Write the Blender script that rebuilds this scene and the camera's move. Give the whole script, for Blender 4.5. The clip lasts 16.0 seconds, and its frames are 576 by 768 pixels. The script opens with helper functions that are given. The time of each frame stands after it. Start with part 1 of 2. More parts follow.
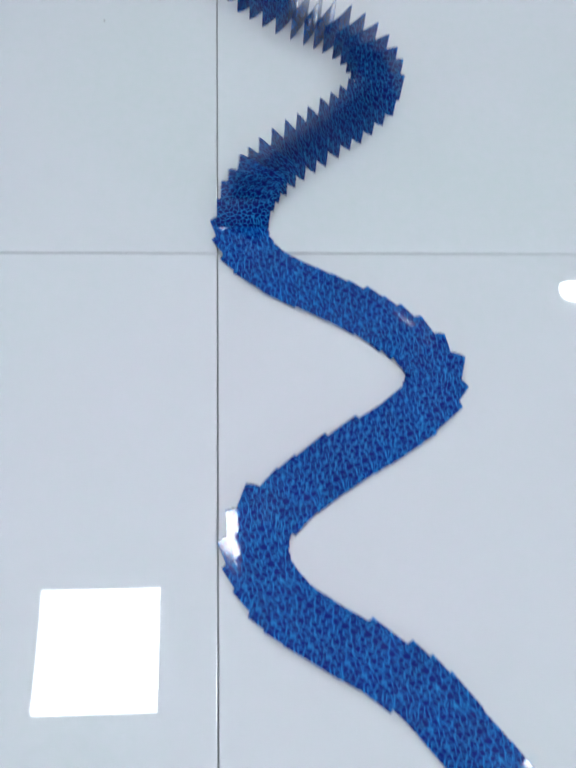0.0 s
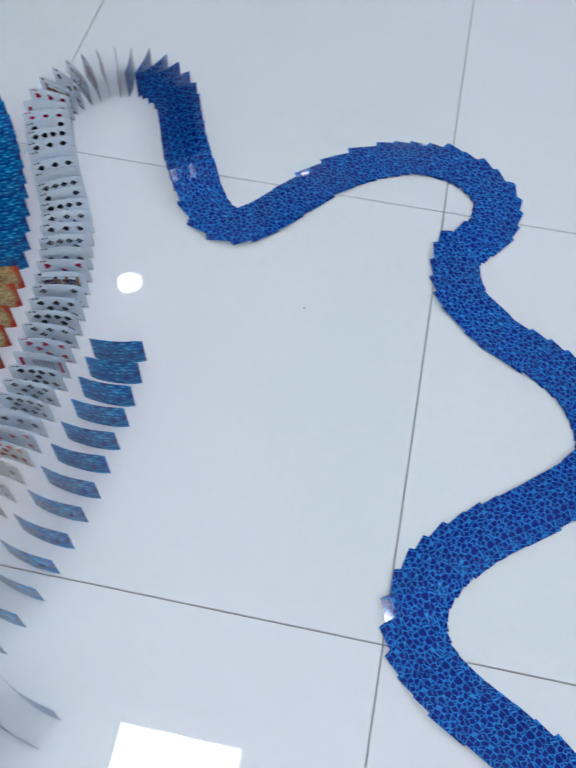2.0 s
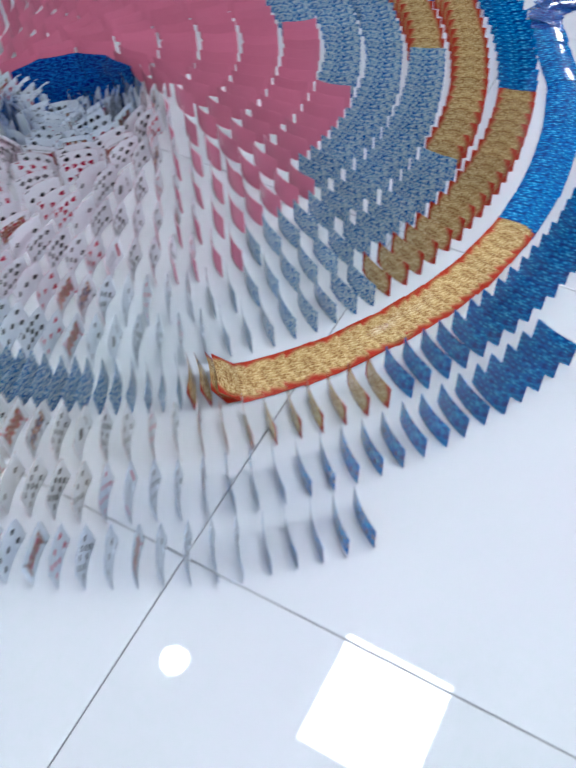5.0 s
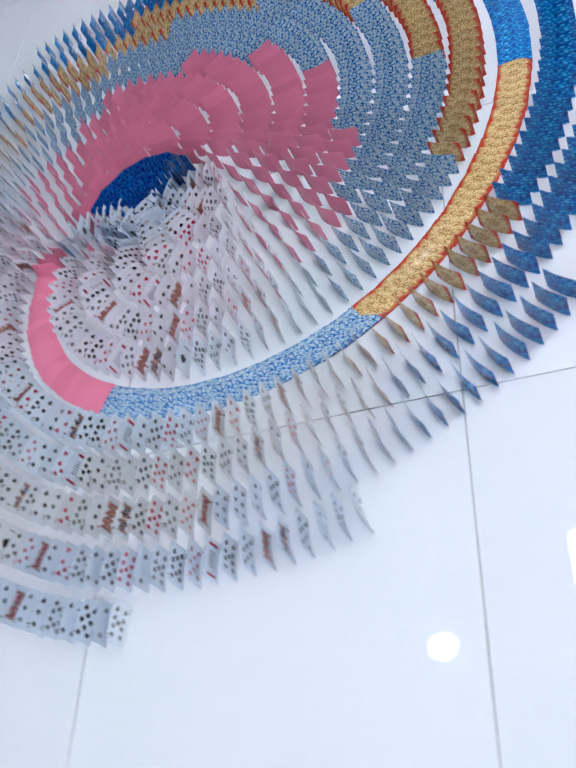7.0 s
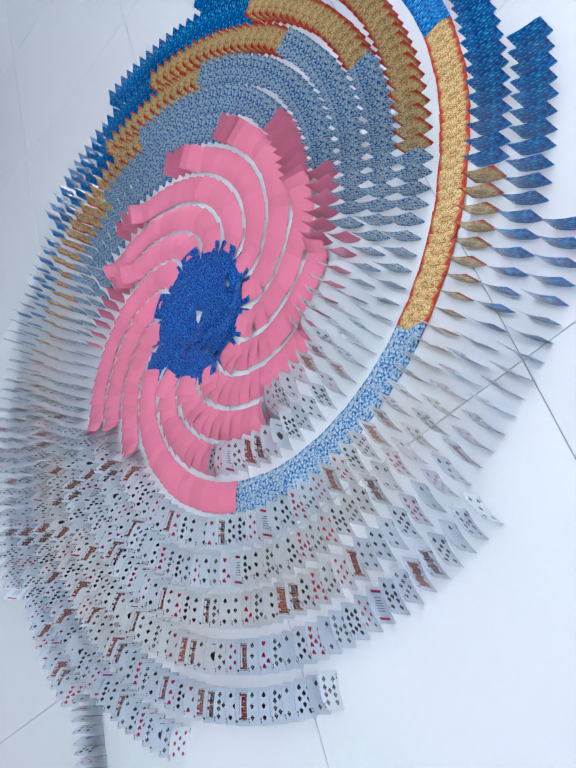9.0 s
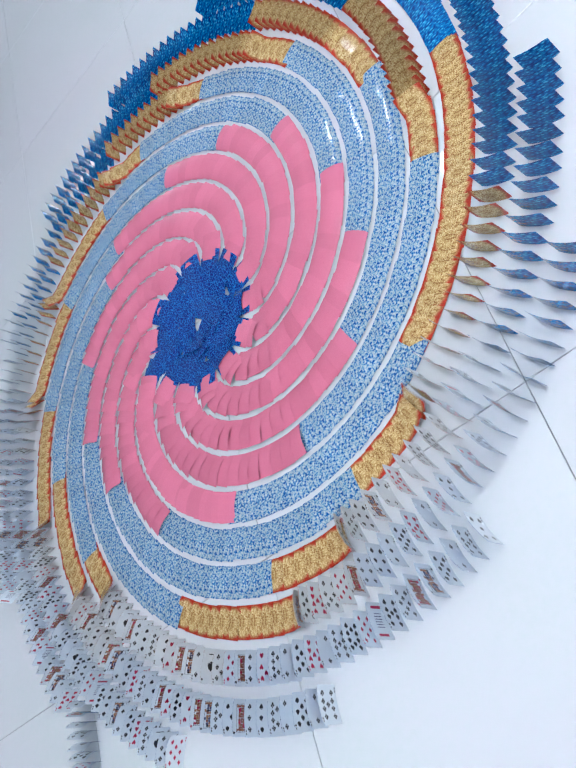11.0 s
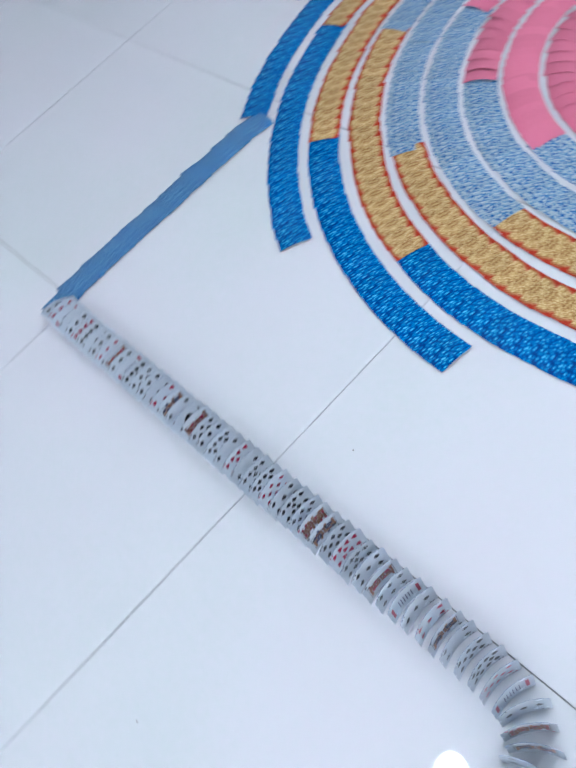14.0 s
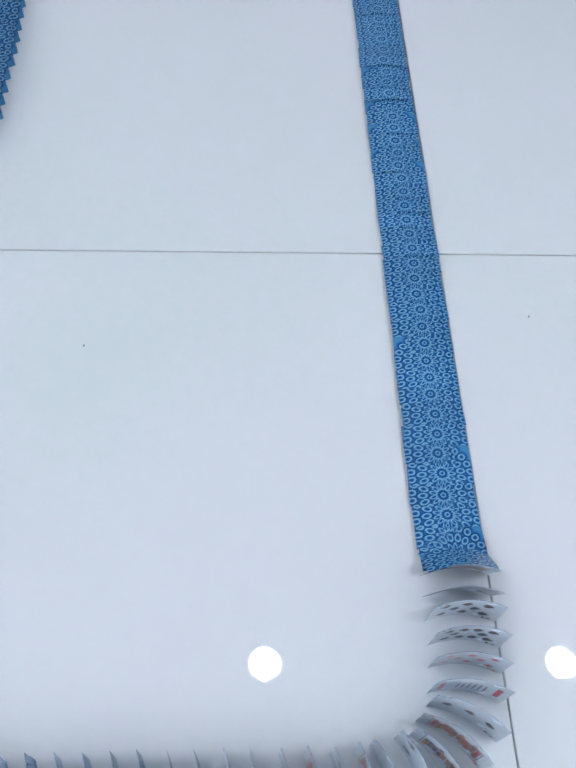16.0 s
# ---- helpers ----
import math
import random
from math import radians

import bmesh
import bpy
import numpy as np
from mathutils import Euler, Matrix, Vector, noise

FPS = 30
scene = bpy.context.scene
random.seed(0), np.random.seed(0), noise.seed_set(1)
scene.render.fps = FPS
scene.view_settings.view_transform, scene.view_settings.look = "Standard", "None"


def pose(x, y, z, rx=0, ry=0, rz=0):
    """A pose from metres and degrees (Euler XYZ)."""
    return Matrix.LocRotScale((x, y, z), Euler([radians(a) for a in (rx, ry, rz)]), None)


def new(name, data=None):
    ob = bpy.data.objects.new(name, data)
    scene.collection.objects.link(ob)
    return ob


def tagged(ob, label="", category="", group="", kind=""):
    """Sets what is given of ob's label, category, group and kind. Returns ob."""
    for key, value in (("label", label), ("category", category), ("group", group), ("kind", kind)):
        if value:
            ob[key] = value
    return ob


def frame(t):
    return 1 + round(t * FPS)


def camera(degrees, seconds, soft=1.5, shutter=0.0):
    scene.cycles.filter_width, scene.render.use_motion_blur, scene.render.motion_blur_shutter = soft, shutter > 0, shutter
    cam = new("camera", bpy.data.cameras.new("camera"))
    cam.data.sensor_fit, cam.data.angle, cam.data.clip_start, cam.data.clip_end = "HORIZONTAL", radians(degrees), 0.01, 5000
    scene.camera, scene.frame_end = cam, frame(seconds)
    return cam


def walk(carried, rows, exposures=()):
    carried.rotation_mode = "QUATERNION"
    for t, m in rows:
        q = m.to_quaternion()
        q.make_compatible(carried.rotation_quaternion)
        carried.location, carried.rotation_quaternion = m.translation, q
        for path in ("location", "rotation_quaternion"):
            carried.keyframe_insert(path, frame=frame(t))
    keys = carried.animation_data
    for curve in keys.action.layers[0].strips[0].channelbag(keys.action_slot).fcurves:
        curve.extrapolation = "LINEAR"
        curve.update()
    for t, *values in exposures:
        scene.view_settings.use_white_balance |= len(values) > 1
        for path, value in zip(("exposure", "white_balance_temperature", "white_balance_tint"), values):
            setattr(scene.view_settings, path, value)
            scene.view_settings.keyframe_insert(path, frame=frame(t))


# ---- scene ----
# ---- camera ----
cam = camera(37.85, 16.0, soft=1.9, shutter=0.35)
PATH = [
    (0, 0.017, -0.802, 1.103, 27.25, -3.33, -2.27),
    (0.5, 0.021, -0.590, 1.133, 28.86, -3.08, -0.94),
    (1, 0.031, -0.391, 1.132, 29.82, -2.74, 1.87),
    (1.5, -0.026, -0.298, 1.137, 30.52, -1.86, 6.31),
    (2, -0.092, -0.314, 1.147, 31.38, -1.23, 11.45),
    (2.5, -0.164, -0.382, 1.162, 32.46, -0.62, 16.08),
    (3, -0.222, -0.469, 1.160, 33.25, -0.21, 18.55),
    (3.5, -0.243, -0.623, 1.173, 33.58, 0.84, 20.02),
    (4, -0.322, -0.840, 1.164, 34.48, 0.20, 21.12),
    (4.5, -0.353, -0.982, 1.196, 34.79, 0.99, 24.11),
    (5, -0.369, -1.180, 1.204, 35.67, 1.83, 28.44),
    (5.2, -0.390, -1.251, 1.214, 36.08, 2.22, 29.82),
    (7.3, -0.531, -1.726, 1.409, 32.78, 31.32, -2.66),
    (7.5, -0.406, -1.647, 1.427, 27.62, 36.63, -6.36),
    (8, -0.313, -1.628, 1.431, 21.00, 43.05, -15.55),
    (8.5, -0.301, -1.665, 1.445, 19.60, 44.99, -20.14),
    (9, -0.289, -1.660, 1.447, 19.55, 45.35, -21.55),
    (9.2, -0.283, -1.649, 1.455, 19.81, 45.17, -21.36),
    (11.3, -0.280, -1.611, 1.492, 19.17, 44.05, -20.66),
    (11.5, -0.259, -1.613, 1.477, 19.10, 44.70, -20.08),
    (12, -0.277, -1.632, 1.476, 19.33, 44.43, -19.42),
    (12.5, -0.296, -1.662, 1.472, 21.68, 42.99, -14.21),
    (13, -0.389, -1.709, 1.440, 26.07, 38.49, 0.54),
    (13.5, -0.552, -1.772, 1.428, 31.09, 29.70, 22.61),
    (14, -0.648, -1.803, 1.406, 34.33, 18.93, 46.16),
    (14.5, -0.688, -1.847, 1.278, 36.44, 9.27, 64.61),
    (15, -0.743, -1.840, 1.112, 35.93, 1.89, 77.85),
    (15.5, -0.778, -1.853, 1.007, 33.20, -1.78, 85.52),
    (16, -0.784, -1.905, 0.980, 30.92, -3.02, 88.21),
]
EXPOSURES = [(0, -0.72, 5920, 4), (2, -0.64, 5880, 5), (3.5, -0.46, 5840, 6), (5, -0.40, 5800, 7), (7.5, -0.22, 5800, 9), (9, -0.22, 5780, 7), (12.5, -0.24, 5780, 6), (13.3, -0.28, 5740, 7), (14.2, -0.36, 5700, 8), (15, -0.42, 5740, 8), (16, -0.50, 5800, 6)]
walk(cam, [(t, pose(*p)) for t, *p in PATH], EXPOSURES)

# ---- light of the room ----
CEILING = 3.2
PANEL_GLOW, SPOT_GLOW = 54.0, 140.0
world = bpy.data.worlds.new("room_air")
world.use_nodes = True
world.node_tree.nodes["Background"].inputs[0].default_value = (0.75, 0.85, 1.0, 1)
world.node_tree.nodes["Background"].inputs[1].default_value = 0.2
scene.world = world


# ---- materials ----
def material(name, colour=(0.8, 0.8, 0.8), rough=0.5, spec=0.5, glow=0.0, metal=0.0):
    m = bpy.data.materials.new(name)
    m.use_nodes = True
    b = m.node_tree.nodes["Principled BSDF"]
    b.inputs["Base Color"].default_value = (*colour, 1)
    b.inputs["Roughness"].default_value = rough
    b.inputs["Specular IOR Level"].default_value = spec
    b.inputs["Metallic"].default_value = metal
    if glow:
        b.inputs["Emission Color"].default_value = (*colour, 1)
        b.inputs["Emission Strength"].default_value = glow
    return m


class Net:
    """A few short words for building a node tree."""

    def __init__(self, m):
        self.t = m.node_tree
        self.b = self.t.nodes["Principled BSDF"]

    def node(self, kind, **values):
        n = self.t.nodes.new(kind)
        for k, v in values.items():
            n.inputs[k.replace("_", " ")].default_value = v
        return n

    def join(self, a, b):
        self.t.links.new(a, b)

    def put(self, socket, value):
        if isinstance(value, (int, float)):
            socket.default_value = value
        else:
            self.join(value, socket)

    def calc(self, op, a, b=0.0, c=0.0):
        n = self.t.nodes.new("ShaderNodeMath")
        n.operation = op
        for s, v in zip(n.inputs, (a, b, c)):
            self.put(s, v)
        return n.outputs[0]

    def ramp(self, fac, stops, hard=False):
        n = self.t.nodes.new("ShaderNodeValToRGB")
        n.color_ramp.interpolation = "CONSTANT" if hard else "LINEAR"
        e = n.color_ramp.elements
        while len(e) < len(stops):
            e.new(0.5)
        for el, (p, c) in zip(e, stops):
            el.position, el.color = p, (*c, 1)
        self.join(fac, n.inputs[0])
        return n.outputs[0]

    def mix(self, fac, a, b):
        n = self.t.nodes.new("ShaderNodeMix")
        n.data_type = "RGBA"
        self.put(n.inputs[0], fac)
        for s, v in ((n.inputs[6], a), (n.inputs[7], b)):
            if isinstance(v, tuple):
                s.default_value = (*v, 1)
            else:
                self.join(v, s)
        return n.outputs[2]

    def card_place(self, sx=1.0, sy=1.0, dx=0.0, dy=0.0):
        """Metres along and across the card, from its UV map."""
        uv = self.t.nodes.new("ShaderNodeUVMap").outputs[0]
        m = self.node("ShaderNodeMapping", Scale=(sx, sy, 1.0), Location=(dx, dy, 0.0))
        self.join(uv, m.inputs[0])
        return m.outputs[0]

    def voronoi(self, place, scale, feature="F1", random=1.0):
        n = self.node("ShaderNodeTexVoronoi", Scale=scale, Randomness=random)
        n.feature = feature
        self.join(place, n.inputs["Vector"])
        return n.outputs["Distance"]

    def noise(self, place, scale, detail=2.0, rough=0.5, warp=0.0):
        n = self.node("ShaderNodeTexNoise", Scale=scale, Detail=detail, Roughness=rough, Distortion=warp)
        if place is not None:
            self.join(place, n.inputs["Vector"])
        return n.outputs["Fac"]

    def finish(self, colour, rough=0.2, relief=None, depth=0.0):
        """The printed colour with the slight unevenness of handled card stock."""
        rnd = self.t.nodes.new("ShaderNodeObjectInfo").outputs["Random"]
        hsv = self.node("ShaderNodeHueSaturation")
        self.join(colour, hsv.inputs["Color"])
        self.join(self.calc("MULTIPLY_ADD", rnd, 0.12, 0.94), hsv.inputs["Value"])
        self.join(hsv.outputs[0], self.b.inputs["Base Color"])
        wear = self.noise(self.card_place(), 45.0, 3.0)
        self.join(self.calc("MULTIPLY_ADD", wear, 0.12, rough - 0.06), self.b.inputs["Roughness"])
        bump = self.node("ShaderNodeBump", Strength=0.25, Distance=0.0004)
        self.join(wear, bump.inputs["Height"])
        self.join(bump.outputs[0], self.b.inputs["Normal"])


def crackle_print():
    m = material("blue_crackle_back")
    n = Net(m)
    p = n.card_place(1.0, 0.85)
    warp = n.noise(p, 150.0, 1.0)
    edge = n.calc("ADD", n.voronoi(p, 140.0, "DISTANCE_TO_EDGE", 0.9), n.calc("MULTIPLY_ADD", warp, 0.12, -0.06))
    col = n.ramp(edge, [(0.0, (0.026, 0.22, 0.58)), (0.035, (0.014, 0.14, 0.46)), (0.075, (0.004, 0.026, 0.22)), (0.11, (0.002, 0.010, 0.15)), (1.0, (0.002, 0.008, 0.13))])
    n.finish(col, 0.08)
    return m


def wave_print():
    m = material("blue_wave_back")
    n = Net(m)
    p = n.card_place(0.62, 1.35)
    scales = n.voronoi(p, 150.0, "F1", 0.8)
    f = n.calc("ADD", scales, n.calc("MULTIPLY_ADD", n.noise(p, 140.0, 2.0, 0.5, 0.5), 0.5, -0.25))
    col = n.ramp(f, [(0.0, (0.13, 0.60, 0.84)), (0.19, (0.045, 0.41, 0.70)), (0.36, (0.007, 0.20, 0.50)), (0.55, (0.002, 0.095, 0.34)), (0.82, (0.001, 0.035, 0.19))])
    n.finish(col, 0.10)
    n.b.inputs["Specular IOR Level"].default_value = 0.45
    return m


def gold_print():
    m = material("gold_red_back")
    n = Net(m)
    uv = n.t.nodes.new("ShaderNodeSeparateXYZ")
    n.join(n.t.nodes.new("ShaderNodeUVMap").outputs[0], uv.inputs[0])
    x = uv.outputs[0]
    ax = n.calc("ABSOLUTE", x)
    dz = n.calc("SUBTRACT", uv.outputs[1], CARD_H / 2)
    az = n.calc("ABSOLUTE", dz)
    mirrored = n.t.nodes.new("ShaderNodeCombineXYZ")
    n.join(ax, mirrored.inputs[0])
    n.join(az, mirrored.inputs[1])
    # A medallion of fine lacework, mirrored about both middle lines of the card.
    lines = n.voronoi(mirrored.outputs[0], 210.0, "DISTANCE_TO_EDGE", 0.95)
    knots = n.voronoi(mirrored.outputs[0], 120.0, "F1", 0.8)
    grain = n.noise(n.card_place(), 300.0, 3.0, 0.65)
    f = n.calc("ADD", n.calc("MULTIPLY_ADD", lines, -0.7, 0.55), n.calc("MULTIPLY_ADD", grain, 1.3, n.calc("MULTIPLY_ADD", knots, -0.35, -0.45)))
    gold = n.ramp(f, [(0.24, (0.20, 0.085, 0.025)), (0.38, (0.36, 0.205, 0.07)), (0.52, (0.50, 0.335, 0.13)), (0.70, (0.72, 0.57, 0.30))])
    # The red border widens towards the corners.
    corner = n.calc("MULTIPLY", n.calc("MAXIMUM", n.calc("SUBTRACT", az, 0.006), 0.0), 0.40)
    rim = n.calc("ADD", n.calc("ADD", ax, corner), n.calc("ADD", n.calc("MULTIPLY_ADD", grain, 0.007, -0.0035), n.calc("MULTIPLY_ADD", lines, -0.012, 0.002)))
    fac = n.calc("MULTIPLY", n.calc("SUBTRACT", rim, 0.0328), 110.0)
    clamp = n.node("ShaderNodeClamp")
    n.join(fac, clamp.inputs[0])
    edge = n.ramp(grain, [(0.3, (0.26, 0.014, 0.010)), (0.55, (0.42, 0.034, 0.018)), (0.8, (0.52, 0.12, 0.045))])
    n.finish(n.mix(clamp.outputs[0], gold, edge), 0.16)
    n.b.inputs["Specular IOR Level"].default_value = 0.4
    return m


def floral_print():
    m = material("blue_floral_back")
    n = Net(m)
    p = n.card_place()
    leaf = n.voronoi(n.card_place(1.0, 0.8), 215.0, "F1")
    patch = n.noise(p, 150.0, 2.0, 0.55, 0.8)
    fine = n.noise(p, 420.0, 2.0, 0.6)
    f = n.calc("ADD", n.calc("MULTIPLY", leaf, 0.8), n.calc("MULTIPLY_ADD", patch, -1.9, 1.0))
    f = n.calc("ADD", f, n.calc("MULTIPLY_ADD", fine, 0.5, -0.25))
    col = n.ramp(f, [(0.0, (0.006, 0.04, 0.20)), (0.26, (0.012, 0.10, 0.35)), (0.38, (0.06, 0.23, 0.43)), (0.46, (0.19, 0.32, 0.43)), (0.62, (0.33, 0.41, 0.47)), (0.9, (0.43, 0.50, 0.55))])
    n.finish(col, 0.12)
    return m


def pink_print():
    m = material("pink_back")
    n = Net(m)
    p = n.card_place()
    a = n.calc("SINE", n.calc("MULTIPLY", n.noise(p, 60.0, 1.0), 160.0))
    col = n.ramp(n.calc("MULTIPLY_ADD", a, 0.5, 0.5), [(0.0, (0.57, 0.148, 0.240)), (1.0, (0.61, 0.175, 0.268))])
    n.finish(col, 0.22)
    n.b.inputs["Specular IOR Level"].default_value = 0.35
    return m


def rosette_print():
    m = material("rosette_back")
    n = Net(m)
    uv = n.t.nodes.new("ShaderNodeSeparateXYZ")
    n.join(n.t.nodes.new("ShaderNodeUVMap").outputs[0], uv.inputs[0])
    x, z = uv.outputs[0], n.calc("SUBTRACT", uv.outputs[1], CARD_H / 2 + 0.016)
    radius = n.calc("SQRT", n.calc("ADD", n.calc("MULTIPLY", x, x), n.calc("MULTIPLY", z, z)))
    turn = n.calc("DIVIDE", n.calc("ARCTAN2", z, x), 2 * math.pi)

    def ring(count, shift, middle, half_length, half_width):
        """Distance from the heart of the nearest drop-shaped petal; 1 at its outline."""
        part_turn = n.calc("SUBTRACT", n.calc("FRACT", n.calc("MULTIPLY_ADD", turn, count, shift + 8.0)), 0.5)
        side = n.calc("MULTIPLY", n.calc("MULTIPLY", part_turn, 2 * math.pi / count), radius)
        a = n.calc("DIVIDE", side, half_width)
        b = n.calc("DIVIDE", n.calc("SUBTRACT", radius, middle), half_length)
        return n.calc("SQRT", n.calc("ADD", n.calc("MULTIPLY", a, a), n.calc("MULTIPLY", b, b)))

    petals = n.calc("MINIMUM", ring(13, 0.0, 0.0125, 0.0062, 0.0027), n.calc("MINIMUM", ring(17, 0.5, 0.0255, 0.0068, 0.0042), ring(22, 0.0, 0.039, 0.006, 0.0048)))
    f = n.calc("MINIMUM", petals, n.calc("ADD", n.calc("DIVIDE", radius, 0.0038), 0.0))
    f = n.calc("MULTIPLY", n.calc("ADD", f, n.calc("MULTIPLY_ADD", n.noise(n.card_place(), 300.0), 0.24, -0.12)), 0.5)
    col = n.ramp(f, [(0.0, (0.008, 0.04, 0.17)), (0.16, (0.014, 0.07, 0.25)), (0.24, (0.03, 0.13, 0.32)), (0.33, (0.15, 0.35, 0.52)), (0.40, (0.19, 0.40, 0.56)), (0.47, (0.03, 0.14, 0.33)), (0.55, (0.008, 0.04, 0.17)), (0.72, (0.025, 0.11, 0.29)), (1.0, (0.05, 0.19, 0.39))])
    n.finish(col, 0.2)
    return m


CARD_W, CARD_H, CARD_T, SAG = 0.0835, 0.0615, 0.00032, 0.0045
BACKS = {"crackle": crackle_print(), "wave": wave_print(), "gold": gold_print(), "floral": floral_print(), "pink": pink_print(), "rosette": rosette_print()}
PAPER = material("card_face_paper", (0.80, 0.82, 0.84), 0.25)
n = Net(PAPER)
n.finish(n.ramp(n.noise(n.card_place(), 30.0), [(0.3, (0.70, 0.755, 0.81)), (0.7, (0.75, 0.80, 0.845))]), 0.26)
INKS = [material("black_ink", (0.012, 0.012, 0.016), 0.3), material("red_ink", (0.44, 0.012, 0.065), 0.3), material("brown_ink", (0.26, 0.085, 0.06), 0.35), material("navy_ink", (0.045, 0.045, 0.13), 0.35), material("ochre_ink", (0.36, 0.16, 0.08), 0.35)]

TILE_WHITE = material("glazed_floor_tile", (0.72, 0.75, 0.78), 0.05, 0.5)
n = Net(TILE_WHITE)
geo = n.t.nodes.new("ShaderNodeNewGeometry")
cloud = n.noise(geo.outputs["Position"], 1.1, 3.0, 0.5)
speck = n.noise(geo.outputs["Position"], 55.0, 3.0, 0.6)
tone = n.ramp(n.calc("MULTIPLY_ADD", cloud, 0.75, n.calc("MULTIPLY", speck, 0.25)), [(0.30, (0.56, 0.615, 0.62)), (0.5, (0.61, 0.625, 0.66)), (0.70, (0.635, 0.61, 0.67))])
rnd = n.t.nodes.new("ShaderNodeObjectInfo").outputs["Random"]
hsv = n.node("ShaderNodeHueSaturation")
n.join(tone, hsv.inputs["Color"])
n.join(n.calc("MULTIPLY_ADD", rnd, 0.03, 0.985), hsv.inputs["Value"])
n.join(hsv.outputs[0], n.b.inputs["Base Color"])
n.join(n.calc("MULTIPLY_ADD", cloud, 0.02, 0.012), n.b.inputs["Roughness"])
GROUT = material("grey_grout", (0.25, 0.26, 0.265), 0.8)
CEILING_PAINT = material("white_ceiling_paint", (0.78, 0.79, 0.80), 0.8)
WALL = material("grey_wall_paint", (0.60, 0.62, 0.64), 0.7)
n = Net(WALL)
n.join(n.ramp(n.noise(None, 6.0, 4.0), [(0.3, (0.80, 0.81, 0.82)), (0.7, (0.83, 0.84, 0.85))]), n.b.inputs["Base Color"])
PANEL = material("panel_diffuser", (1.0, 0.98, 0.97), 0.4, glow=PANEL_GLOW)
SPOT = material("downlight_diffuser", (1.0, 0.98, 0.96), 0.4, glow=SPOT_GLOW)
WHITE_METAL = material("white_enamel_frame", (0.8, 0.8, 0.8), 0.35)
DUST = material("grey_grit", (0.16, 0.15, 0.14), 0.8)


# ---- building words ----
def mesh_object(name, bm, mats, parent=None, label="", smooth=False):
    me = bpy.data.meshes.new(name)
    bm.to_mesh(me)
    bm.free()
    for m in mats if isinstance(mats, (list, tuple)) else [mats]:
        me.materials.append(m)
    if smooth:
        for f in me.polygons:
            f.use_smooth = True
    ob = new(name, me)
    if parent is not None:
        ob.parent = parent
    if label:
        ob["label"] = label
    return ob


def box(bm, x0, y0, z0, x1, y1, z1, bevel=0.0):
    made = bmesh.ops.create_cube(bm, size=1.0, matrix=Matrix.Translation(((x0 + x1) / 2, (y0 + y1) / 2, (z0 + z1) / 2)) @ Matrix.Diagonal((x1 - x0, y1 - y0, z1 - z0, 1)))
    if bevel:
        edges = {e for v in made["verts"] for e in v.link_edges}
        bmesh.ops.bevel(bm, geom=list(edges), offset=bevel, segments=2, profile=0.5, affect="EDGES")


def plain_box(name, dims, mat, label, category="", kind="structure", parent=None):
    bm = bmesh.new()
    box(bm, *dims)
    ob = mesh_object(name, bm, mat, parent)
    return tagged(ob, label, category, "", kind)


# ---- the room ----
X0, X1, Y0, Y1 = -9.6, 5.6, -6.4, 9.6
floor = plain_box("floor", (X0, Y0, -0.12, X1, Y1, -0.004), GROUT, "grey grout bed under large glossy white floor tiles", "floor")
ceiling = plain_box("ceiling", (X0, Y0, CEILING, X1, Y1, CEILING + 0.1), CEILING_PAINT, "plain white painted ceiling of the hall", "ceiling")
plain_box("wall_north", (X0, Y1, -0.12, X1, Y1 + 0.15, CEILING + 0.1), WALL, "plain light grey painted wall", "wall")
plain_box("wall_south", (X0, Y0 - 0.15, -0.12, X1, Y0, CEILING + 0.1), WALL, "plain light grey painted wall", "wall")
plain_box("wall_east", (X1, Y0 - 0.15, -0.12, X1 + 0.15, Y1 + 0.15, CEILING + 0.1), WALL, "plain light grey painted wall", "wall")
plain_box("wall_west", (X0 - 0.15, Y0 - 0.15, -0.12, X0, Y1 + 0.15, CEILING + 0.1), WALL, "plain light grey painted wall", "wall")


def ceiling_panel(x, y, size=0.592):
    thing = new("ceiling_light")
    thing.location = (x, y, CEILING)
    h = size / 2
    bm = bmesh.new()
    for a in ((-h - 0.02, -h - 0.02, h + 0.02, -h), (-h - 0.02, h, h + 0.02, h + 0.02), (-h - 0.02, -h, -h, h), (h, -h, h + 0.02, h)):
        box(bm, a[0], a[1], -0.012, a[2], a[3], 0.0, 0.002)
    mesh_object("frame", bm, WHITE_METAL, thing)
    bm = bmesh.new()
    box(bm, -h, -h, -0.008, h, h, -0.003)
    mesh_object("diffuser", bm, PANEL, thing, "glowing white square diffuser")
    return tagged(thing, "square white flat LED panel set in the ceiling, switched on; all but one are added fill lamps", "ceiling light", "ceiling panels")


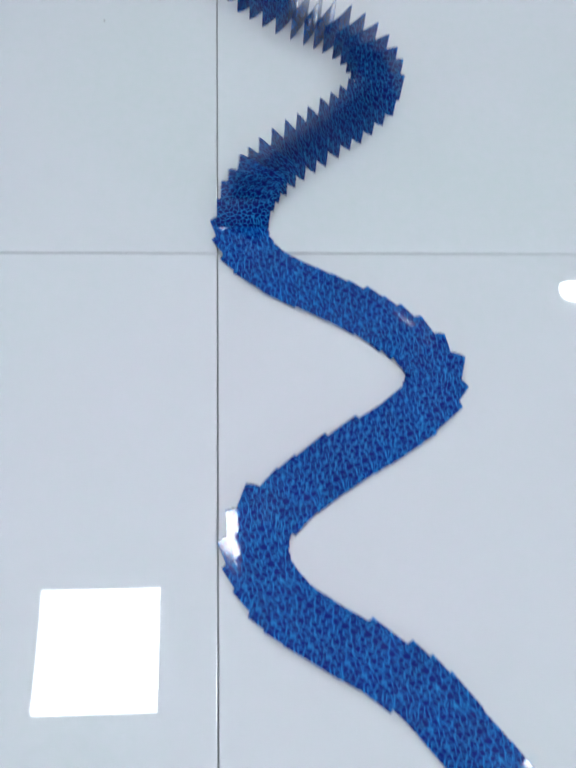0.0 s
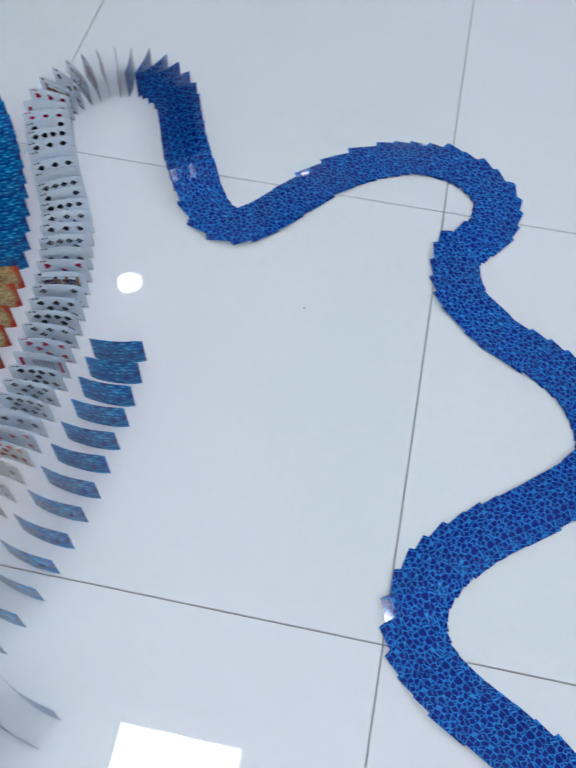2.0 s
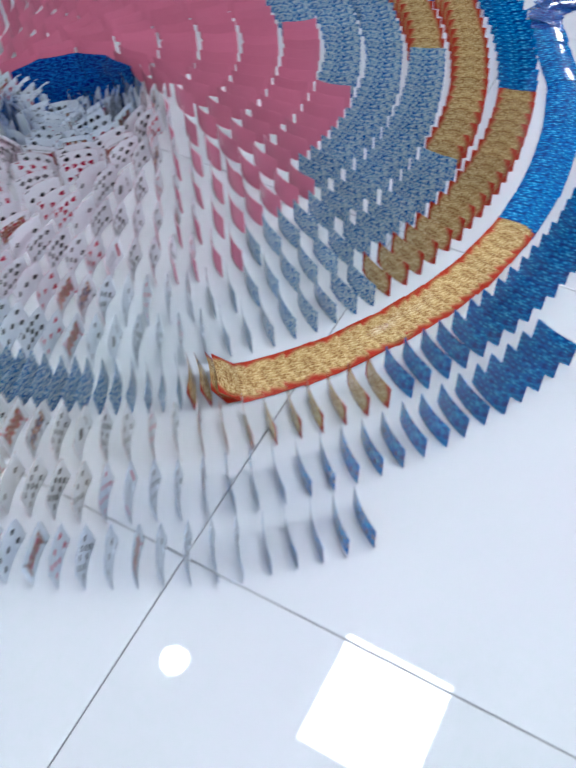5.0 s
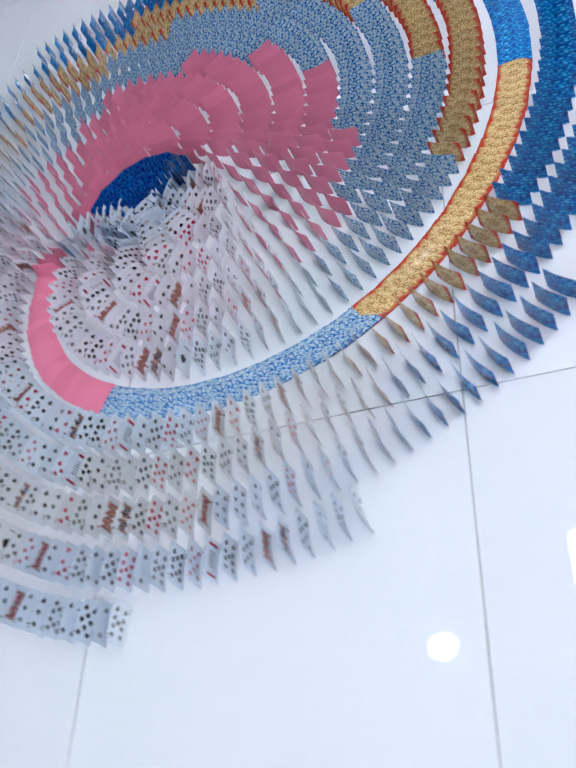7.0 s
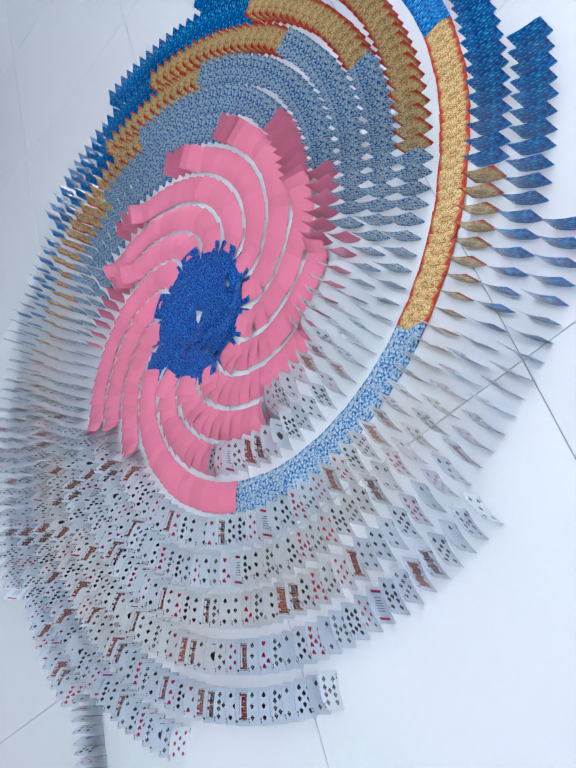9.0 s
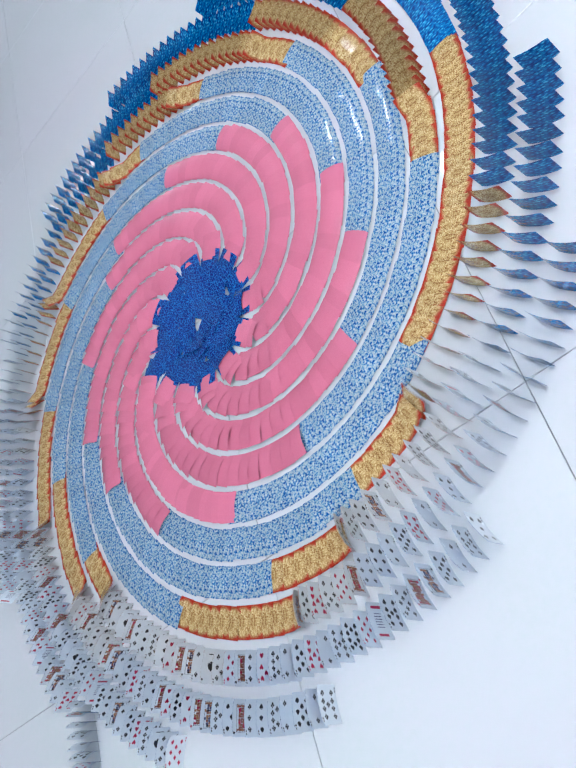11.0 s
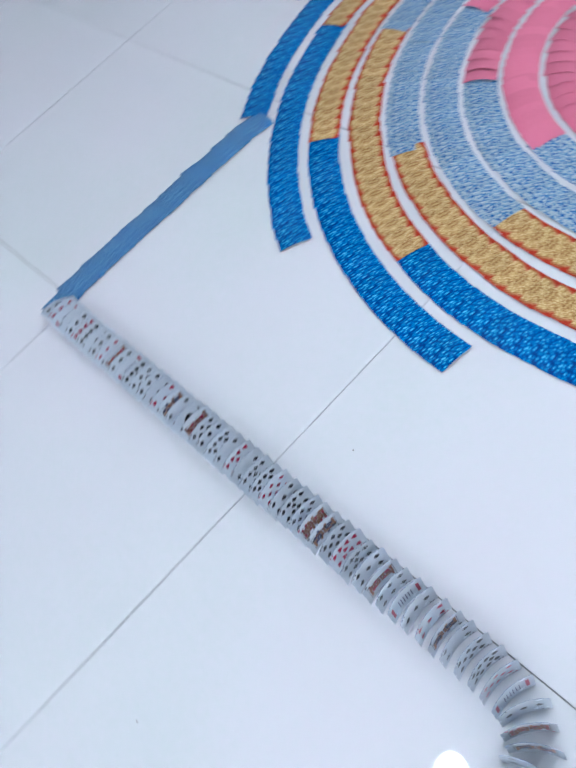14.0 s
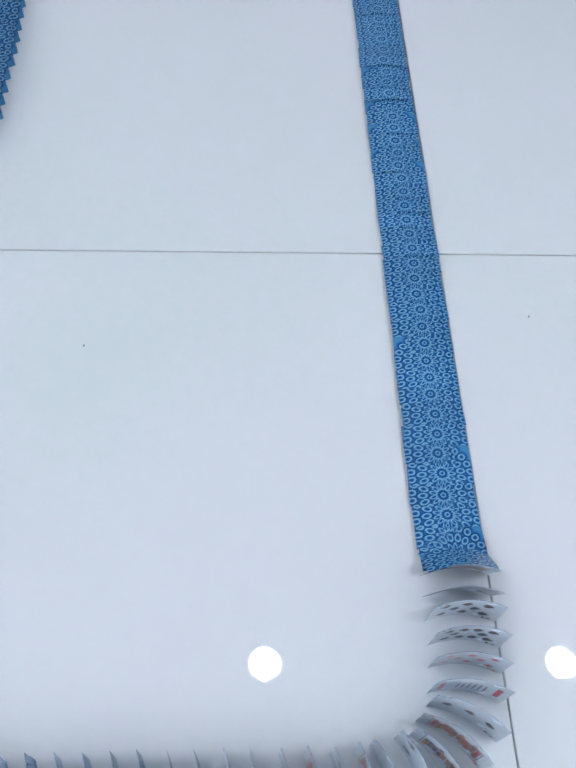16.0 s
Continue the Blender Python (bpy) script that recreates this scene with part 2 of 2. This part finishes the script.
def downlight(x, y, radius=0.075):
    thing = new("downlight")
    thing.location = (x, y, CEILING)
    bm = bmesh.new()
    for r, z in ((radius + 0.022, -0.001), (radius + 0.012, -0.012), (radius, -0.010), (radius, -0.002)):
        bmesh.ops.create_circle(bm, segments=32, radius=r, matrix=Matrix.Translation((0, 0, z)))
    bm.verts.ensure_lookup_table()
    for ring in range(3):
        for i in range(32):
            a, b = ring * 32, ring * 32 + 32
            bm.faces.new([bm.verts[j] for j in (a + i, a + (i + 1) % 32, b + (i + 1) % 32, b + i)])
    mesh_object("rim", bm, WHITE_METAL, thing)
    bm = bmesh.new()
    bmesh.ops.create_cone(bm, cap_ends=True, segments=32, radius1=radius - 0.001, radius2=radius - 0.001, depth=0.004, matrix=Matrix.Translation((0, 0, -0.006)))
    mesh_object("diffuser", bm, SPOT, thing, "glowing round white diffuser")
    return tagged(thing, "small round white recessed downlight, switched on", "ceiling light", "downlights")


# Only the first panel is known; the rest are unseen fill lamps added.
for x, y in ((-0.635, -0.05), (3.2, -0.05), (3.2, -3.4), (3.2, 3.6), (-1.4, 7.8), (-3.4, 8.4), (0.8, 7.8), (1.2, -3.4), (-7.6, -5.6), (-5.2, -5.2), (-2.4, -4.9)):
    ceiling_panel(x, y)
for x, y in ((-1.685, 2.84), (-1.68, -0.31), (-1.705, -1.768), (2.155, 2.04)):
    downlight(x, y)

# ---- playing cards ----
def suit_shapes(suit, size):
    """Outlines of one pip, tip towards +x."""
    s = size / 2
    if suit == "diamond":
        return [[(s, 0), (0, 0.75 * s), (-s, 0), (0, -0.75 * s)]]
    heart = [(-s, 0), (-0.35 * s, 0.6 * s), (0.3 * s, 0.95 * s), (0.85 * s, 0.8 * s), (0.95 * s, 0.4 * s), (0.55 * s, 0), (0.95 * s, -0.4 * s), (0.85 * s, -0.8 * s), (0.3 * s, -0.95 * s), (-0.35 * s, -0.6 * s)]
    if suit == "heart":
        return [heart]
    stem = [(-0.1 * s, 0), (-s, 0.35 * s), (-s, -0.35 * s)]
    if suit == "spade":
        return [[(-x * 0.9 + 0.1 * s, y) for x, y in heart], stem]
    lobes = [[(cx + 0.43 * s * math.cos(k * math.pi / 4), cy + 0.43 * s * math.sin(k * math.pi / 4)) for k in range(8)] for cx, cy in ((0.5 * s, 0), (-0.15 * s, 0.5 * s), (-0.15 * s, -0.5 * s))]
    return lobes + [stem]


ROWS_OF_PIPS = {
    2: [(1, 0), (-1, 0)], 3: [(1, 0), (0, 0), (-1, 0)], 4: [(1, 1), (1, -1), (-1, 1), (-1, -1)],
    5: [(1, 1), (1, -1), (0, 0), (-1, 1), (-1, -1)], 6: [(1, 1), (1, -1), (0, 1), (0, -1), (-1, 1), (-1, -1)],
    7: [(1, 1), (1, -1), (0, 1), (0, -1), (-1, 1), (-1, -1), (0.5, 0)], 8: [(1, 1), (1, -1), (0, 1), (0, -1), (-1, 1), (-1, -1), (0.5, 0), (-0.5, 0)],
    9: [(1, 1), (1, -1), (0.33, 1), (0.33, -1), (-0.33, 1), (-0.33, -1), (-1, 1), (-1, -1), (0, 0)],
    10: [(1, 1), (1, -1), (0.33, 1), (0.33, -1), (-0.33, 1), (-0.33, -1), (-1, 1), (-1, -1), (0.66, 0), (-0.66, 0)],
}
FACES = [("spade", 6), ("club", 10), ("spade", 3), ("heart", 5), ("court", 0), ("court", 1), ("club", 4), ("spade", 8), ("heart", 9), ("club", 2), ("club", 9), ("ace", 0), ("spade", 10), ("club", 7), ("diamond", 8), ("spade", 5), ("court", 2), ("club", 6), ("heart", 7), ("joker", 0), ("spade", 9), ("club", 8)]


BOW = {"crackle": 0.0032, "rosette": 0.0085, "pink": 0.0088}


def bulge(x, sag):
    return sag * (x / (CARD_W / 2)) ** 2 - sag * 0.5


def face_print(suit, count):
    """Printed outlines on the card's face: ink number and corners, x along the long side, z up from the lower long side."""
    out = []

    def stamp(kind, x, z, size, flip, ink):
        for poly in suit_shapes(kind, size):
            out.append((ink, [(x + (-px if flip else px), z + (-pz if flip else pz)) for px, pz in poly], 0))

    def bar(x0, z0, x1, z1, ink):
        out.append((ink, [(x0, z0), (x1, z0), (x1, z1), (x0, z1)], 0))

    mid = CARD_H / 2
    if suit in ("spade", "heart", "club", "diamond"):
        ink = 0 if suit in ("spade", "club") else 1
        for a, b in ROWS_OF_PIPS[count]:
            stamp(suit, a * 0.025, mid + b * 0.0145, 0.0126, a < 0, ink)
        for sgn in (1, -1):
            bar(sgn * 0.0335 - 0.002, mid + sgn * 0.0265 - 0.0014, sgn * 0.0335 + 0.002, mid + sgn * 0.0265 + 0.0014, ink)
            stamp(suit, sgn * 0.0275, mid + sgn * 0.0265, 0.005, sgn < 0, ink)
    elif suit == "ace":
        stamp("spade", 0.001, mid, 0.024, False, 0)
        for sgn in (1, -1):
            stamp("spade", sgn * 0.031, mid + sgn * 0.0265, 0.006, sgn < 0, 0)
        bar(-0.030, mid - 0.012, -0.028, mid + 0.012, 0)
    elif suit == "joker":
        bar(-0.034, mid - 0.016, -0.028, mid + 0.016, 1)
        bar(0.028, mid - 0.016, 0.034, mid + 0.016, 1)
        for k in range(6):
            bar(-0.018 + 0.006 * k, mid - 0.013, -0.0165 + 0.006 * k, mid + 0.010, 3)
    else:
        x, z = 0.031, 0.0195
        for a in ((-x, mid - z, x, mid - z + 0.0008), (-x, mid + z - 0.0008, x, mid + z), (-x, mid - z, -x + 0.0008, mid + z), (x - 0.0008, mid - z, x, mid + z)):
            bar(*a, 0)
        # Two mirrored robes of small patches, with bare paper left between them.
        deal = random.Random(40 + count)
        palette = ((2, 4, 2, 4, 1, 2, 4), (3, 2, 4, 3, 2, 4, 0), (4, 2, 1, 4, 2, 2, 4))[count]
        for i in range(5):
            for j in range(5):
                ink = deal.choice(palette)
                edge = abs(j - 2) == 2
                if edge and deal.random() < 0.45:
                    continue
                px, pz = 0.0035 + 0.0056 * i, -0.0144 + 0.0072 * j
                w, h = 0.0026 + 0.0003 * deal.random(), 0.0033 + 0.0004 * deal.random()
                k, l = 0.0012 * deal.uniform(-1, 1), 0.0012 * deal.uniform(-1, 1)
                patch = [(px - w, pz - h + k), (px + w + k, pz - h), (px + w, pz + h + l), (px - w + l, pz + h)]
                for sgn in (1, -1):
                    out.append((ink, [(sgn * u, mid + sgn * v) for u, v in patch], 0))
        for sgn in (1, -1):
            stamp("heart" if count == 0 else "spade", sgn * 0.032, mid + sgn * 0.0265, 0.007, sgn < 0, 1 if count == 0 else 0)
    return out


def card_mesh(back, suit, count):
    """A slightly bowed playing card on its long edge; its face looks along +y."""
    cols, sag = 8, BOW.get(back, SAG)
    verts, faces, slots = [], [], []
    # Back, face and the thin rim have vertices of their own, so that the sheets shade as flat card.
    for side in (-1, 1, -1, 1):
        for i in range(cols + 1):
            x = -CARD_W / 2 + CARD_W * i / cols
            cut = 0.0022 if i in (0, cols) else 0.0
            for z in (cut, CARD_H - cut):
                verts.append((x, bulge(x, sag) + side * CARD_T / 2, z))
    per = 2 * (cols + 1)
    for i in range(cols):
        a = 2 * i
        faces.append((a, a + 2, a + 3, a + 1)), slots.append(0)
        b = per + a
        faces.append((b, b + 1, b + 3, b + 2)), slots.append(1)
        c, d = 2 * per + a, 3 * per + a
        faces.append((c, d, d + 2, c + 2)), slots.append(0)
        faces.append((c + 1, c + 3, d + 3, d + 1)), slots.append(0)
    for a in (0, 2 * cols):
        c, d = 2 * per + a, 3 * per + a
        quad = (c, c + 1, d + 1, d)
        faces.append(quad if a == 0 else quad[::-1]), slots.append(0)
    for ink, poly, lift in face_print(suit, count):
        base = len(verts)
        area = sum(p[0] * q[1] - q[0] * p[1] for p, q in zip(poly, poly[1:] + poly[:1]))
        for x, z in poly if area < 0 else poly[::-1]:
            verts.append((x, bulge(x, sag) + CARD_T / 2 + 0.00025 + 0.00015 * lift, z))
        faces.append(tuple(range(base, base + len(poly)))), slots.append(2 + ink)
    me = bpy.data.meshes.new("card")
    me.from_pydata(verts, [], faces)
    uv = me.uv_layers.new(name="place")
    for loop in me.loops:
        v = me.vertices[loop.vertex_index].co
        uv.data[loop.index].uv = (v.x, v.z)
    for m in (BACKS[back], PAPER, *INKS):
        me.materials.append(m)
    for f, s in zip(me.polygons, slots):
        f.material_index = s
        f.use_smooth = s in (0, 1) and f.area > 2e-4
    return me


CARD_MESHES = {(b, i): card_mesh(b, *FACES[i]) for b in BACKS for i in range(len(FACES))}
REST = 85.4


def card_pose(x, y, heading, angle, tilt=0.0, sag=SAG, roll=0.0):
    """A card at (x, y) that falls along the heading (radians), leaning forward by angle degrees."""
    lift = (sag * 0.62 + 0.0012 + 0.0006 * abs(roll)) * math.sin(radians(min(angle, 90)))
    return Matrix.Translation((x, y, lift)) @ pose(0, 0, 0, 0, 0, math.degrees(heading) - 90 + tilt) @ pose(0, 0, 0, -angle) @ pose(0, 0, 0, 0, 0, roll * math.sin(radians(max(angle, 0.0))))


FALLS = []
rng = random.Random(7)


def card_row(name, cards, label, group):
    """A row of cards as one thing. cards: (x, y, heading, back, seconds at which the card is struck, or None if it lies already)."""
    thing = new(name)
    ox, oy = cards[0][0], cards[0][1]
    thing.location = (ox, oy, 0)
    tagged(thing, label, "card row", group)
    face = rng.randrange(len(FACES))
    for x, y, heading, back, t in cards:
        # Cards keep the order of a dealt deck: neighbours repeat a suit for a while.
        face = (face + rng.choice((1, 1, 2, 5))) % len(FACES)
        ob = new("card", CARD_MESHES[back, face])
        ob.parent = thing
        # Fallen cards lie like shingles, each on the bow of the next; the heaped ones in the middle stay uneven.
        sag = BOW.get(back, SAG)
        turn, rest, roll = rng.gauss(0, 1.3), REST + rng.gauss(0, 0.7), rng.gauss(0, 1.1)
        if name == "lead_card_row":
            rest += 2.2
        if back == "rosette":
            rest += 1.2
        elif back == "wave":
            rest, roll = rest + 1.6, 0.5 * roll
        elif back in ("gold", "floral"):
            rest += 1.2
        elif back == "pink":
            rest -= 0.5 + 3.0 * rng.random()
        elif radius_at(x, y) < 0.19:
            rest -= 8.0 * rng.random() ** 2.2
            turn = rng.gauss(0, 2.2)
        elif back == "crackle":
            rest += rng.gauss(0.6, 1.2)
            roll = rng.gauss(0, 2.4)
        x, y = x - ox + rng.gauss(0, 0.0008), y - oy + rng.gauss(0, 0.0008)
        if t is None:
            ob.matrix_basis = card_pose(x, y, heading, rest, turn, sag, roll)
        elif t > 16.2:
            ob.matrix_basis = card_pose(x, y, heading, rng.gauss(0, 1.0), turn, sag, roll)
        else:
            FALLS.append((ob, x, y, heading, t, rng.gauss(0, 1.0), rest, turn, sag, roll))
    return thing


def along(points, pitch, start=0.0, end=None):
    """Places and headings every pitch metres along a polyline."""
    p = np.array(points, float)
    seg = np.r_[0, np.cumsum(np.hypot(*np.diff(p, axis=0).T))]
    s = np.arange(start, seg[-1] if end is None else end, pitch)
    fine = lambda q: np.stack([np.interp(q, seg, p[:, 0]), np.interp(q, seg, p[:, 1])], 1)
    at, d = fine(s), fine(s + 0.012) - fine(s - 0.012)
    return [(sx, x, y, math.atan2(b, a)) for sx, (x, y), (a, b) in zip(s, at, d)]


def smooth_line(points, steps=8):
    """A Catmull-Rom line through the points."""
    p = [np.array(q, float) for q in points]
    p = [2 * p[0] - p[1]] + p + [2 * p[-1] - p[-2]]
    out = []
    for a, b, c, d in zip(p, p[1:], p[2:], p[3:]):
        for k in range(steps):
            u = k / steps
            out.append(0.5 * ((2 * b) + (c - a) * u + (2 * a - 5 * b + 4 * c - d) * u * u + (3 * b - a - 3 * c + d) * u ** 3))
    out.append(p[-2])
    return out


# The spiral: every arm unwinds from a circle round the middle, so that neighbours keep an even gap.
MIDDLE = (-1.615, -0.0075)
CORE, ARM_STEP, ARMS = 0.22, 360 / 14, 14


def arm_angle(r):
    """Degrees round the middle at which the lead arm is r metres from it; inside the core it runs straight in."""
    q = max(r, CORE) / CORE
    return -174.76 + math.degrees(math.sqrt(q * q - 1) - math.acos(1 / q)) - 30 * max(0.0, r - 0.93)


def spiral_point(r, arm):
    a = radians(arm_angle(r) + arm * ARM_STEP)
    return MIDDLE[0] + r * math.cos(a), MIDDLE[1] + r * math.sin(a)


def radius_at(x, y):
    return math.hypot(x - MIDDLE[0], y - MIDDLE[1])


# Where the visible print changes on each arm: pink to floral, floral to gold, gold to blue waves.
CHANGES = [(0.602, 0.818, 1.021), (0.629, 0.857, 1.030), (0.623, 0.863, 1.030), (0.626, 0.860, 1.045), (0.619, 0.869, 1.007), (0.624, 0.861, 1.016), (0.624, 0.827, 1.033),
           (0.633, 0.833, 1.001), (0.636, 0.836, 1.013), (0.585, 0.821, 1.031), (0.594, 0.820, 1.035), (0.607, 0.856, 1.044), (0.595, 0.850, 1.025), (0.618, 0.842, 1.039)]


def print_at(tip, arm):
    """The back of the card whose upper edge comes to lie at this distance from the middle."""
    pink, floral, gold = CHANGES[arm]
    return "crackle" if tip < 0.236 else "pink" if tip < pink + 0.004 else "floral" if tip < floral + 0.004 else "gold" if tip < gold + 0.004 else "wave"


def tip_radius(x, y, heading):
    return radius_at(x + CARD_H * math.cos(heading), y + CARD_H * math.sin(heading))


# The winding lead-in row, then the lead arm inwards to the middle.
WINDING = [(0.46, -0.93), (0.40, -0.855), (0.346, -0.785), (0.274, -0.695), (0.218, -0.647), (0.158, -0.610), (0.098, -0.569), (0.062, -0.520), (0.056, -0.467), (0.088, -0.424), (0.138, -0.386), (0.198, -0.346), (0.262, -0.305), (0.312, -0.256), (0.314, -0.203), (0.265, -0.145), (0.190, -0.095), (0.118, -0.056), (0.064, -0.012), (0.042, 0.042)]
WINDING += [(0.060, 0.112), (0.113, 0.175), (0.188, 0.236), (0.254, 0.294), (0.288, 0.352), (0.270, 0.428), (0.215, 0.490), (0.140, 0.532), (0.080, 0.578), (0.046, 0.628), (0.038, 0.694), (0.076, 0.755), (0.093, 0.825), (0.062, 0.881), (0.008, 0.915), (-0.068, 0.920), (-0.149, 0.889)]
WINDING += [(-0.215, 0.839), (-0.262, 0.785), (-0.31, 0.722), (-0.350, 0.690), (-0.402, 0.695), (-0.464, 0.769), (-0.514, 0.873), (-0.549, 0.958), (-0.613, 1.008), (-0.678, 1.004), (-0.736, 0.966), (-0.771, 0.912), (-0.775, 0.856), (-0.742, 0.780), (-0.71, 0.720)]
LEAD_IN = smooth_line(WINDING) + [np.array(spiral_point(r, 0)) for r in np.arange(1.148, 0.05, -0.006)]
LEAD_CLOCK = ((1.464, 0.0), (1.868, 0.5), (2.254, 1.0), (2.668, 1.5), (3.130, 2.0), (3.511, 2.5), (3.912, 3.0), (4.215, 3.5), (4.495, 4.0), (4.815, 4.5), (5.160, 5.0), (5.300, 5.2), (6.753, 7.3), (7.0, 7.6))


def lead_row():
    s_clock, t_clock = zip(*LEAD_CLOCK)
    cards, lead = [], []
    for s, x, y, heading in along(LEAD_IN, 0.0265):
        t = float(np.interp(s, s_clock, t_clock)) - 0.14 if s > 1.40 else None
        if t is not None and t < 0:
            t = None if t < -0.25 else t
        if s > 3.69:
            back = print_at(tip_radius(x, y, heading), 0)
            lead.append((x, y, heading, back, t))
        else:
            cards.append((x, y, heading, "crackle", t))
    card_row("winding_card_row", cards, "winding row of blue crackle-backed playing cards toppling on the floor", "domino rows")
    card_row("lead_card_row", lead, "blue, gold, floral and pink card row leading into the spiral", "domino rows")


ARM_CLOCK = ((0.05, 7.45), (0.12, 7.70), (0.2, 7.98), (0.4, 8.52), (0.55, 8.97), (0.78, 10.2), (1.02, 11.5), (1.09, 12.1), (1.165, 12.65), (1.22, 12.95))


def arm_row(arm):
    r_clock, t_clock = zip(*ARM_CLOCK)
    line = [spiral_point(r, arm) for r in np.arange(0.04, 1.27, 0.005)]
    first, last = (0.055, 0.115, 0.085, 0.13)[arm % 4], 1.206 if arm == 11 else 1.195
    ahead = {6: -0.12, 7: -0.12, 8: -0.22, 9: -0.16, 11: -0.32, 12: -0.02}.get(arm, 0.06)
    cards = []
    places = [p for p in along(line, 0.026) if radius_at(p[1], p[2]) < 0.20]
    # From there evenly on to the last card of the arm.
    start = places[-1][0] + 0.026
    end = max(p[0] for p in along(line, 0.002) if radius_at(p[1], p[2]) <= last)
    places += along(line, (end - start) / round((end - start) / 0.0392), start, end + 0.004)
    for s, x, y, heading in places:
        r = radius_at(x, y)
        if first < r:
            t = float(np.interp(r, r_clock, t_clock)) + (ahead if r > 0.25 else 0.0) + rng.gauss(0, 0.012)
            if arm == 10:
                t += 0.16 - 0.34 * min(max((r - 1.04) / 0.08, 0.0), 1.0)
            cards.append((x, y, heading, print_at(tip_radius(x, y, heading), arm), t))
    if arm == TAIL_ARM:
        return cards
    card_row("spiral_card_row", cards, "curved row of pink, floral, gold and blue backed cards", "spiral rows")


# The tail arm runs on in straight rows to a corner, across the floor and off again.
TAIL_ARM = 7
TAIL = [(-2.413, -0.865), (-2.425, -0.93), (-2.432, -1.2), (-2.438, -1.56), (-2.425, -1.615), (-2.385, -1.640), (-2.33, -1.645), (-1.015, -1.643), (-0.94, -1.652), (-0.89, -1.69), (-0.867, -1.76), (-0.863, -1.86), (-0.867, -2.7), (-0.875, -3.3)]
TAIL_CLOCK = ((0.0, 12.75), (0.60, 13.5), (0.80, 13.95), (1.195, 14.5), (1.51, 15.0), (1.825, 15.5), (2.150, 16.0), (3.6, 18.4))


def tail_row():
    s_clock, t_clock = zip(*TAIL_CLOCK)
    cards = [(x, y, heading, "rosette", float(np.interp(s, s_clock, t_clock)) - 0.05) for s, x, y, heading in along(TAIL, 0.0285)]
    card_row("spiral_card_row", arm_row(TAIL_ARM), "curved card row whose outer end joins a straight row", "spiral rows")
    card_row("straight_card_row", cards, "straight row of light blue rosette-backed cards turning a corner", "domino rows")


def motions():
    for ob, x, y, heading, t, lean, rest, turn, sag, roll in FALLS:
        steps = ((0.0, lean), (0.09, 14.0), (0.16, 42.0), (0.22, rest - 6.0), (0.27, rest))
        rows = [(0.0, card_pose(x, y, heading, lean, turn, sag, roll))] if t > 0 else []
        rows += [(t + dt, card_pose(x, y, heading, a, turn, sag, roll)) for dt, a in steps if 0 <= t + dt < 15.97 and (t + dt > 0.04 or not rows)]
        if t < 0:
            early = [a for dt, a in steps if t + dt <= 0]
            rows = [(0.0, card_pose(x, y, heading, early[-1] if early else lean, turn, sag, roll))] + [r for r in rows if r[0] > 0.03]
        late = [a for dt, a in steps if t + dt < 16.0]
        rows.append((16.0, card_pose(x, y, heading, late[-1] if late else lean, turn, sag, roll)))
        walk(ob, rows)


lead_row()
for arm in range(1, ARMS):
    if arm != TAIL_ARM:
        arm_row(arm)
tail_row()
middle_cards = []
for k in range(34):
    a, r = k * 2.4, 0.012 + 0.0031 * k
    middle_cards.append((MIDDLE[0] + r * math.cos(a), MIDDLE[1] + r * math.sin(a), a + 0.5 + rng.gauss(0, 0.5), "crackle", 7.55 + 0.010 * k))
card_row("middle_card_cluster", middle_cards, "cluster of blue crackle-backed cards heaped in the middle", "domino rows")
far = [(x, y, h, "rosette", 99.0) for s, x, y, h in along([(-1.84, -2.33), (-2.0, -2.325), (-2.6, -2.335), (-3.2, -2.36)], 0.032)]
card_row("far_card_row", far, "straight row of blue rosette-backed cards still standing on the floor", "domino rows")


def grit(x, y, size):
    bm = bmesh.new()
    bmesh.ops.create_icosphere(bm, subdivisions=1, radius=size, matrix=Matrix.Translation((x, y, size * 0.35)) @ Matrix.Diagonal((1.0, 0.7, 0.4, 1)))
    tagged(mesh_object("grit", bm, DUST), "tiny dark speck of grit on the floor tile", "grit", "specks on the floor")


for x, y, size in ((-1.431, -2.115, 0.0022), (-1.484, -1.480, 0.0022), (-0.21, 0.53, 0.002), (-0.52, 0.18, 0.002)):
    grit(x, y, size)

# ---- floor tiles ----
TILE, GAP = 0.8, 0.0022
bm = bmesh.new()
h = TILE / 2 - GAP / 2
box(bm, -h, -h, -0.006, h, h, 0.0, 0.0009)
tile_mesh = bpy.data.meshes.new("tile")
bm.to_mesh(tile_mesh)
bm.free()
tile_mesh.materials.append(TILE_WHITE)
for i in range(-12, 7):
    for j in range(-8, 12):
        ob = new("tile", tile_mesh)
        ob.parent = floor
        ob.location = ((i + 0.5) * TILE, (j + 0.5) * TILE, 0)

motions()
